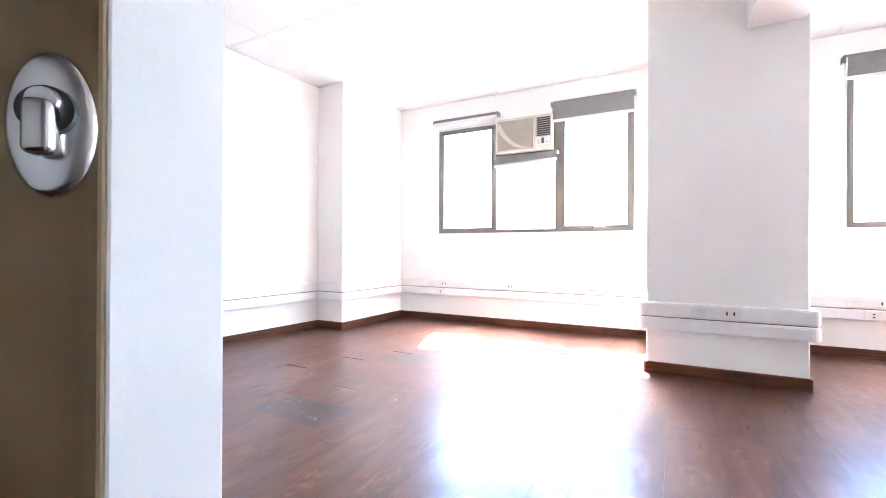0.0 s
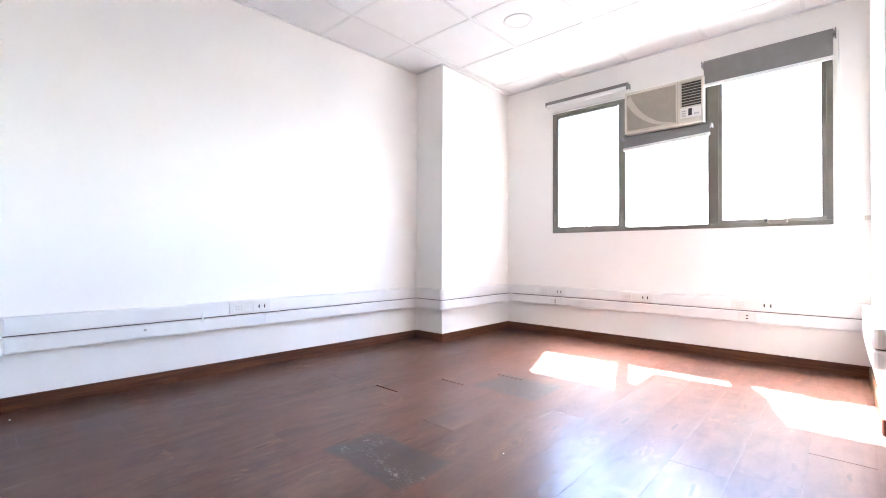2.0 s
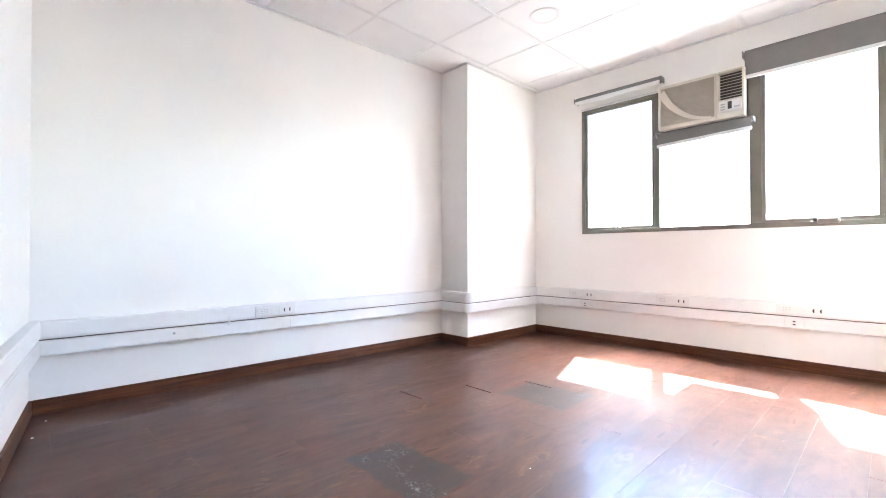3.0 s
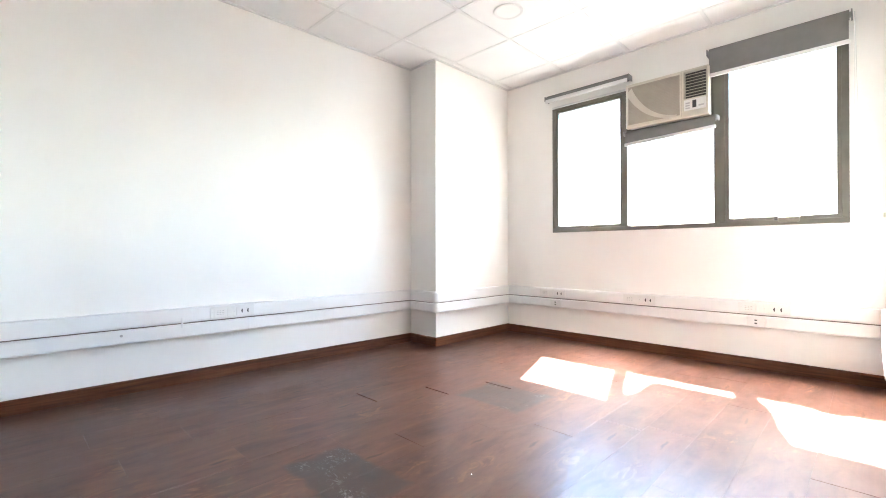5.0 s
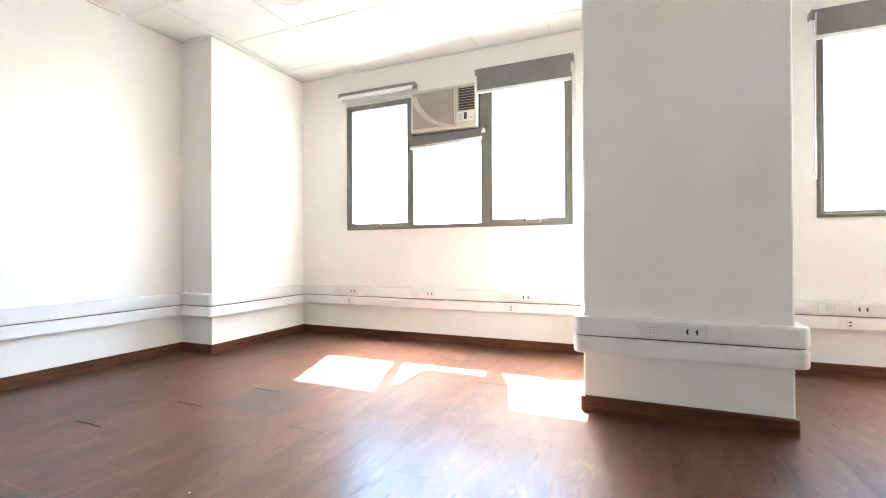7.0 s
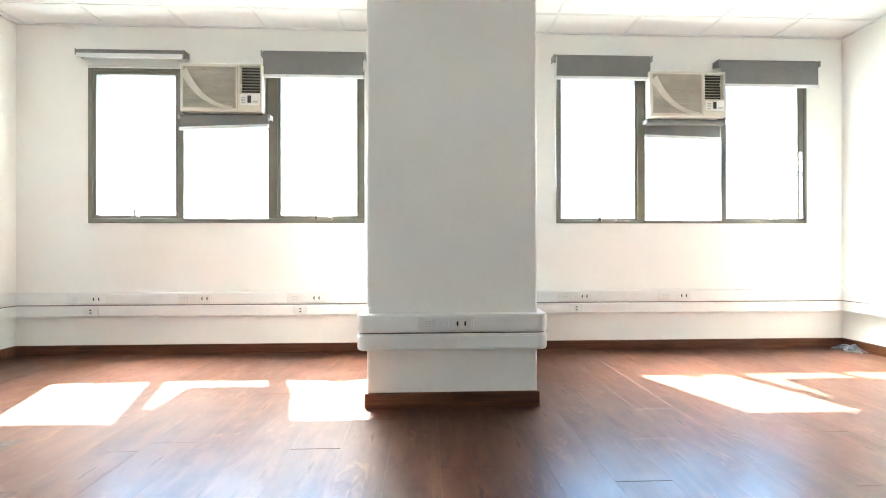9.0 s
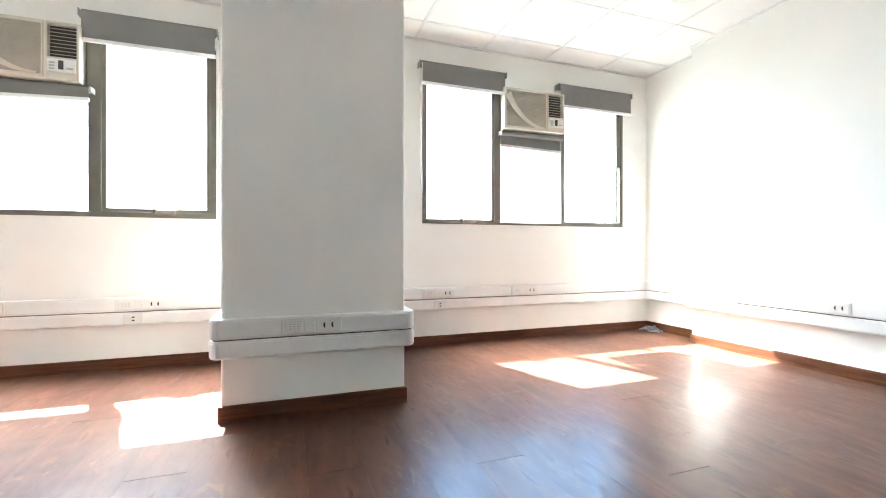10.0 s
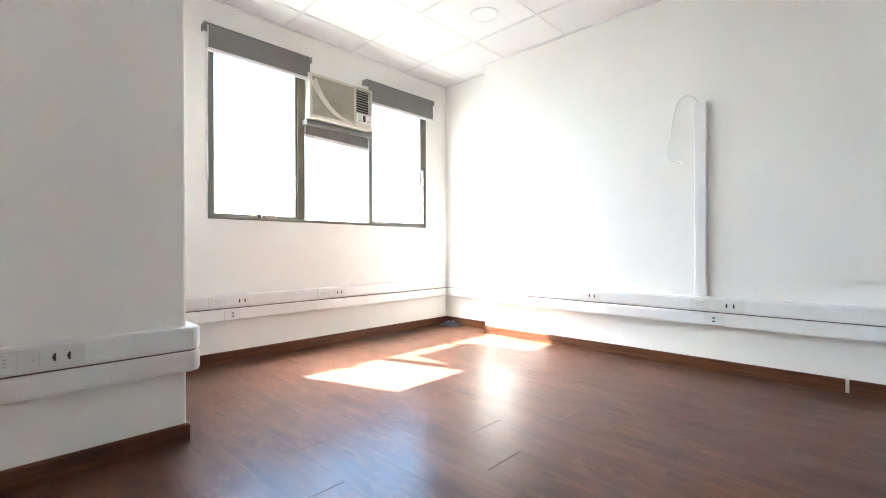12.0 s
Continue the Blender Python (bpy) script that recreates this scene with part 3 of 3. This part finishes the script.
def trunk_profile(z0, z1):
    b = 0.006
    return [(-0.001, z0), (D - b, z0), (D - 0.002, z0 + 0.002), (D, z0 + b), (D, z0 + 0.012), (D - 0.0022, z0 + 0.013), (D, z0 + 0.014),
            (D, z1 - 0.014), (D - 0.0022, z1 - 0.013), (D, z1 - 0.012), (D, z1 - b), (D - 0.002, z1 - 0.002), (D - b, z1), (-0.001, z1)]


RING = rings([(DOOR0 - 0.05, rear(DOOR0 - 0.05))] + CORNERS)


def ring_index(pt):
    return [i for i, (p, w) in enumerate(RING) if abs(p[0] - pt[0]) + abs(p[1] - pt[1]) < 1e-6]


STOPS = [0] + [ring_index(c)[0] for c in (CORNERS[0], CORNERS[1], CORNERS[3], CORNERS[4], CORNERS[7], CORNERS[8])] + [len(RING) - 1]


def cover_profile(z0, z1):
    a, b = z0 + 0.011, z1 - 0.011
    return [(D - 0.002, a), (D + 0.0012, a), (D + 0.0025, a + 0.0015), (D + 0.0025, b - 0.0015), (D + 0.0012, b), (D - 0.002, b)]


def cable_trunking(span, z):
    p0 = span[0][0]
    e = empty("cable_trunking", (p0[0], p0[1], 0), "white plastic cable trunking fixed along the wall", "cable trunking", "cable trunking runs")
    local = [((p[0] - p0[0], p[1] - p0[1]), w) for p, w in span]
    part("channel", sweep(local, trunk_profile(*z)), M_TRUNK, e)
    # added strip: its dark colour deepens the shaded line between the channels
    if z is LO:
        part("gap_shade_strip", sweep(local, [(-0.001, z[1] + 0.0002), (0.036, z[1] + 0.0002), (0.036, UP[0] - 0.0002), (-0.001, UP[0] - 0.0002)]), M_GAPSHADE, e, "added dark strip that stands in for shade between the two channels")
    i = 0
    while i < len(local) - 1:
        j = i + 1
        a, b = Vector(local[i][0]), Vector(local[j][0])
        if (b - a).length < 1e-6:
            while j + 1 < len(local) and (Vector(local[j + 1][0]) - a).length < 1e-6:
                j += 1
            part("corner_cover", sweep(local[i:j + 1], cover_profile(*z)), M_TRUNK, e)
        else:
            d = (b - a).normalized() * 0.0012
            n = max(1, round((b - a).length / 2.0))
            for k in range(n):
                side = Vector((d.y, -d.x)).normalized()
                pa, pb = a.lerp(b, k / n) + d, a.lerp(b, (k + 1) / n) - d
                part("cover", sweep([(pa, local[i][1] if k == 0 else side), (pb, local[j][1] if k == n - 1 else side)], cover_profile(*z)), M_TRUNK, e)
        i = j


for a, b in zip(STOPS, STOPS[1:]):
    for z in (UP, LO):
        cable_trunking(RING[a:b + 1], z)


# ---- outlets in the trunking ----
def power_outlet(at, way, width, label):
    """A plate with a slotted port, a blank and a two-slot socket; way: the plate's run along the wall, in degrees."""
    e = empty("power_outlet", at, label, "power outlet", "power outlets", turn=way)
    w, h = width / 2, 0.040
    plate = part("plate", bx(-w, w, -0.006, 0.004, -h, h, bevel=0.003, segs=2), M_PLATE, e)
    part("port_insert", bx(-w * 0.86, -w * 0.30, -0.009, -0.004, -0.031, 0.031, bevel=0.002, segs=2), M_PLATE, plate)
    part("blank_insert", bx(-w * 0.26, w * 0.10, -0.0075, -0.004, -0.031, 0.031, bevel=0.0015, segs=1), M_PLATE, plate)
    part("socket_insert", bx(w * 0.14, w * 0.92, -0.009, -0.004, -0.031, 0.031, bevel=0.002, segs=2), M_PLATE, plate)
    part("pilot_dot", bx(w * 0.02, w * 0.02 + 0.005, -0.0085, -0.005, -0.002, 0.002), M_GREYSLOT, plate)
    for i in range(3):
        for j in (-1, 0, 1):
            x = -w * 0.58 + (i - 1) * 0.018
            part("port_slot", bx(x - 0.0055, x + 0.0055, -0.0098, -0.007, j * 0.012 - 0.0016, j * 0.012 + 0.0016), M_GREYSLOT, plate)
    for x in (w * 0.42, w * 0.42 + 0.040):
        bm = bmesh.new()
        box(bm, x - 0.0038, x + 0.0038, -0.0100, -0.006, -0.014, 0.014, bevel=0.0012, segs=1)
        box(bm, x - 0.0068, x - 0.003, -0.0098, -0.006, -0.006, 0.006)
        part("socket_slot", bm, M_SLOT, plate)
    return e


def data_outlet(at, way, label):
    e = empty("data_outlet", at, label, "data outlet", "data outlets", turn=way)
    plate = part("plate", bx(-0.058, 0.058, -0.006, 0.004, -0.036, 0.036, bevel=0.003, segs=2), M_PLATE, e)
    for z in (-0.011, 0.011):
        part("jack", bx(-0.008, 0.008, -0.0085, -0.004, z - 0.0045, z + 0.0045), M_SLOT, plate)
    part("plate_rim", bx(-0.017, 0.017, -0.0072, -0.003, -0.024, 0.024, bevel=0.001, segs=1), M_PLATE, plate)
    return e


zu, zl = sum(UP) / 2, sum(LO) / 2
PL = "white outlet plate with dark slots in the trunking"
DL = "small white data outlet in the lower trunking"
for x0, x1 in ((0.42, 0.71), (1.275, 1.545), (2.135, 2.442), (4.336, 4.634), (5.195, 5.47)):
    power_outlet(((x0 + x1) / 2, -D - 0.002, zu), 0, x1 - x0, PL)
for x in (0.60, 2.243, 4.50):
    data_outlet((x, -D - 0.002, zl), 0, DL)
power_outlet((3.36, YC - D - 0.002, zu), 0, 0.29, PL)
power_outlet((west(-2.785) + D + 0.002, -2.785, zu), 88.26, 0.29, PL)
power_outlet((XR - D - 0.006, -2.69, zu), -90, 0.31, PL)
power_outlet((XR - D - 0.006, -1.75, zu), -90, 0.29, PL)
data_outlet((XR - D - 0.006, -2.68, zl), -90, DL)

# small joints and screws on the left run
for y, za, zb in ((-3.10, UP[0] - 0.03, UP[0] + 0.035), (-2.67, LO[0] + 0.002, LO[1] - 0.002)):
    j = part("joint_cover", bx(west(y) + D - 0.002, west(y) + D + 0.004, y - 0.006, y + 0.006, za, zb, bevel=0.0015, segs=1), M_TRUNK)
    tagged(j, "narrow white joint clip on the trunking", "joint clip", "joint clips")
bm = bmesh.new()
rod(bm, (west(-3.425) + D - 0.001, -3.425, 0.366), (west(-3.425) + D + 0.006, -3.425, 0.366), 0.008, 14)
tagged(part("screw_cap", bm, M_GREYSLOT), "small grey screw cap on the lower trunking", "screw cap")
tagged(part("chain_holder", bx(2.905, 2.939, -0.045, -0.012, 1.085, 1.115, bevel=0.004), M_ACBODY), "small beige plastic chain holder on the pillar side", "chain holder")

# upright trunking and loose wire on the right wall
e = empty("cable_riser", (XR, -2.602, 0.503), "upright white cable trunking on the wall", "cable trunking")
bm = bx(-0.030, 0.0, -0.030, 0.046, 0.001, 1.335, bevel=0.005, segs=2)
part("channel", bm, M_TRUNK, e)
part("cover", bx(-0.033, -0.029, -0.025, 0.041, 0.004, 1.331, bevel=0.002, segs=1), M_TRUNK, e)
cu = bpy.data.curves.new("loose_wire", "CURVE")
cu.dimensions, cu.bevel_depth, cu.bevel_resolution, cu.resolution_u = "3D", 0.0032, 2, 8
sp = cu.splines.new("BEZIER")
wire_pts = [(6.655, -2.590, 1.825), (6.650, -2.546, 1.888), (6.655, -2.487, 1.896), (6.665, -2.428, 1.785), (6.668, -2.408, 1.645), (6.666, -2.386, 1.527), (6.658, -2.408, 1.466), (6.648, -2.446, 1.444)]
sp.bezier_points.add(len(wire_pts) - 1)
for p, c in zip(sp.bezier_points, wire_pts):
    p.co, p.handle_left_type, p.handle_right_type = c, "AUTO", "AUTO"
cu.materials.append(M_WIRE)
wire = tagged(new("loose_wire", cu), "thin white wire hanging loose from the riser", "wire")
bm = bmesh.new()
rod(bm, (6.648, -2.443, 1.445), (6.644, -2.474, 1.438), 0.0070, 10)
part("wire_connector", bm, M_PLATE, wire, "white plug at the wire's end")


# ---- ceiling lamps ----
def downlight(x, y):
    e = empty("downlight", (x, y, H + 0.004), "round white recessed ceiling lamp, switched off", "ceiling lamp", "ceiling lamps")
    bm = bmesh.new()
    n = 40
    prof = [(0.088, 0.0), (0.087, -0.004), (0.098, -0.007), (0.108, -0.006), (0.113, 0.0)]
    rows = [[bm.verts.new((r * math.cos(2 * math.pi * k / n), r * math.sin(2 * math.pi * k / n), z)) for r, z in prof] for k in range(n)]
    for k in range(n):
        a, b = rows[k], rows[(k + 1) % n]
        for i in range(len(prof) - 1):
            bm.faces.new((a[i], b[i], b[i + 1], a[i + 1]))
    part("rim", bm, M_TBAR, e, "white ring", True)
    bm = bmesh.new()
    rod(bm, (0, 0, -0.003), (0, 0, 0.002), 0.089, 40)
    part("diffuser", bm, M_LAMP, e, "milky round diffuser")


downlight(0.94, -1.30)
downlight(5.93, -1.29)


# ---- rag in the far corner ----
def rag(x, y):
    bm = bmesh.new()
    n = 26
    g = [[None] * (n + 1) for _ in range(n + 1)]
    for i in range(n + 1):
        for j in range(n + 1):
            u, v = i / n - 0.5, j / n - 0.5
            h = noise.noise(Vector((u * 5, v * 6, 2.0))) * 0.5 + noise.noise(Vector((u * 13, v * 11, 7.0))) * 0.25
            edge = max(0.0, 1 - 4 * max(abs(u), abs(v)) ** 2)
            px = u * 0.21 + noise.noise(Vector((u * 4, v * 4, 11))) * 0.05
            py = v * 0.11 + noise.noise(Vector((u * 4, v * 4, 17))) * 0.05
            g[i][j] = bm.verts.new((px, py, 0.004 + edge * (0.030 + 0.07 * abs(h))))
    for i in range(n):
        for j in range(n):
            bm.faces.new((g[i][j], g[i + 1][j], g[i + 1][j + 1], g[i][j + 1]))
    bmesh.ops.solidify(bm, geom=bm.faces[:], thickness=0.003)
    ob = part("rag", bm, M_RAG, None, "", True)
    ob.matrix_basis = pose(x, y, 0.001, 0, 0, -76)
    return tagged(ob, "crumpled grey-blue rag on the floor in the corner", "rag")


rag(6.752, -0.148)

# plaster crumbs in the rear corner
for x, y, r in ((-0.30, -4.02, 0.004), (-0.06, -4.075, 0.005), (1.728, -2.64, 0.0026)):
    bm = bmesh.new()
    bmesh.ops.create_icosphere(bm, subdivisions=2, radius=r)
    for v in bm.verts:
        v.co *= 1 + 0.5 * noise.noise(v.co * 260)
        v.co.z = v.co.z * 0.6 + r * 0.6
    ob = part("plaster_crumb", bm, M_WALL)
    ob.location = (x, y, 0)
    tagged(ob, "small white plaster crumb on the dark floor", "crumb", "plaster crumbs")

# ---- doorway: white lining, brown side leaf with a lock ----
bm = bmesh.new()
box(bm, DOOR0, DOOR0 + 0.012, -RT - 0.010, -0.002, 0.0, DOORH, bevel=0.003, segs=2)
box(bm, DOOR1 - 0.012, DOOR1, -RT - 0.010, -0.002, 0.0, DOORH, bevel=0.003, segs=2)
box(bm, DOOR0 + 0.012, DOOR1 - 0.012, -RT - 0.010, -0.002, DOORH - 0.012, DOORH, bevel=0.003, segs=2)
tagged(part("door_frame", askew(bm), M_WALL), "white painted door lining of the open doorway", "door frame", kind="structure")
leaf = empty("door_1", (2.809, -4.5565, 0.0), "brown wooden door leaf with an oval chrome lock, standing open", "door", kind="structure", turn=-129.7)
part("leaf", bx(0.0, 0.80, -0.042, 0.0, 0.006, 2.04, bevel=0.003, segs=2), M_DOOR, leaf)
bm = bmesh.new()
bmesh.ops.create_uvsphere(bm, u_segments=32, v_segments=20, radius=1.0)
for v in bm.verts:
    v.co = Vector((v.co.x * 0.024 + 0.0265, max(0.0, v.co.y) ** 0.5 * 0.010 - 0.002, v.co.z * 0.047 + 0.937))
lock = part("lock", bm, M_CHROME, leaf, "oval chrome lock plate with a thumb turn", True)
bm = bmesh.new()
rod(bm, (0.0265, 0.004, 0.944), (0.0265, 0.012, 0.944), 0.0165, 28, 0.015)
part("boss", bm, M_HANDLEDARK, lock, "dark ring round the thumb turn")
bm = bx(0.018, 0.034, 0.010, 0.027, 0.914, 0.948, bevel=0.005, segs=3)
rod(bm, (0.026, 0.010, 0.948), (0.026, 0.019, 0.948), 0.0105, 24, 0.008)
part("thumb_turn", bm, M_CHROME, lock, "", True)

# ---- floor: subfloor, then laminate planks one by one ----
bm = box(bmesh.new(), -0.62, 7.08, -5.2, T, -0.12, -0.0075)
box(bm, 1.6, 4.75, -6.05, -5.2, -0.12, -0.0075)
floor = part("floor", bm, M_SUB)
tagged(floor, "dark red-brown laminate plank floor, scuffed and glossy", "floor", kind="structure")
PW, PLEN = 0.21, 1.20
ENDS = {-2: -2.39, -1: -2.005, 0: -1.65, 1: -2.605, 2: -1.033, 3: -2.04, 4: -1.742, 6: -1.026, 8: -1.75, 14: -2.062, 15: -1.715, 17: -2.385, 18: -2.126, 19: -1.676}
OPEN_ENDS = {(-2, -2.39), (-1, -2.005), (0, -1.65)}
shared = {}


def plank_mesh(width, length, gap_end):
    key = (round(width, 3), round(length, 3), gap_end)
    if key not in shared:
        bm = bmesh.new()
        g, c = 0.00014, 0.0002
        hx, y0, y1 = width / 2, g, length - g - gap_end
        rows = [[(-hx + g + k, y0 + k, z), (hx - g - k, y0 + k, z), (hx - g - k, y1 - k, z), (-hx + g + k, y1 - k, z)] for k, z in ((0, -0.0075), (0, -0.0009), (c, 0.0))]
        vs = [[bm.verts.new(v) for v in r] for r in rows]
        for a, b in zip(vs, vs[1:]):
            for i in range(4):
                bm.faces.new((a[i], a[(i + 1) % 4], b[(i + 1) % 4], b[i]))
        bm.faces.new(vs[2])
        shared[key] = mesh_of("plank", bm, M_PLANK)
    return shared[key]


rng = random.Random(5)
rest = bmesh.new()
for k in range(-7, 29):
    xm = 1.0 + PW * (k + 0.5)
    if xm - PW / 2 > 6.95 or xm + PW / 2 < -0.45:
        continue
    anchor = ENDS.get(k, -1.715 + 0.355 * (k - 15))
    while anchor > PLEN:
        anchor -= PLEN
    while anchor < 0.0:
        anchor += PLEN
    y_top = anchor
    low = -5.1 if 1.75 < xm < 4.6 else rear(xm) - 0.06
    while y_top > low:
        y_bot = y_top - PLEN
        ya, yb = min(y_top, 0.03), max(y_bot, low)
        if ya - yb > 0.03:
            wide = 0.012 if any(k == q[0] and abs(q[1] - ya) < 0.01 for q in OPEN_ENDS) else (0.003 if k in ENDS and abs(ENDS[k] - ya) < 0.01 else 0.0003)
            ob = new("plank", plank_mesh(PW, ya - yb, wide))
            ob.location = (xm, yb, 0)
            ob.rotation_euler = (radians(rng.uniform(-0.02, 0.02)), radians(rng.uniform(-0.07, 0.07)), 0)
            ob.parent = floor
        y_top = y_bot
for k in range(4, 17):
    xm = 1.0 + PW * (k + 0.5)
    box(rest, xm - PW / 2 + 0.0006, xm + PW / 2 - 0.0006, -5.9, -5.101, -0.0075, 0.0)
tagged(part("corridor_planks", rest, M_PLANK, floor), kind="stuff")
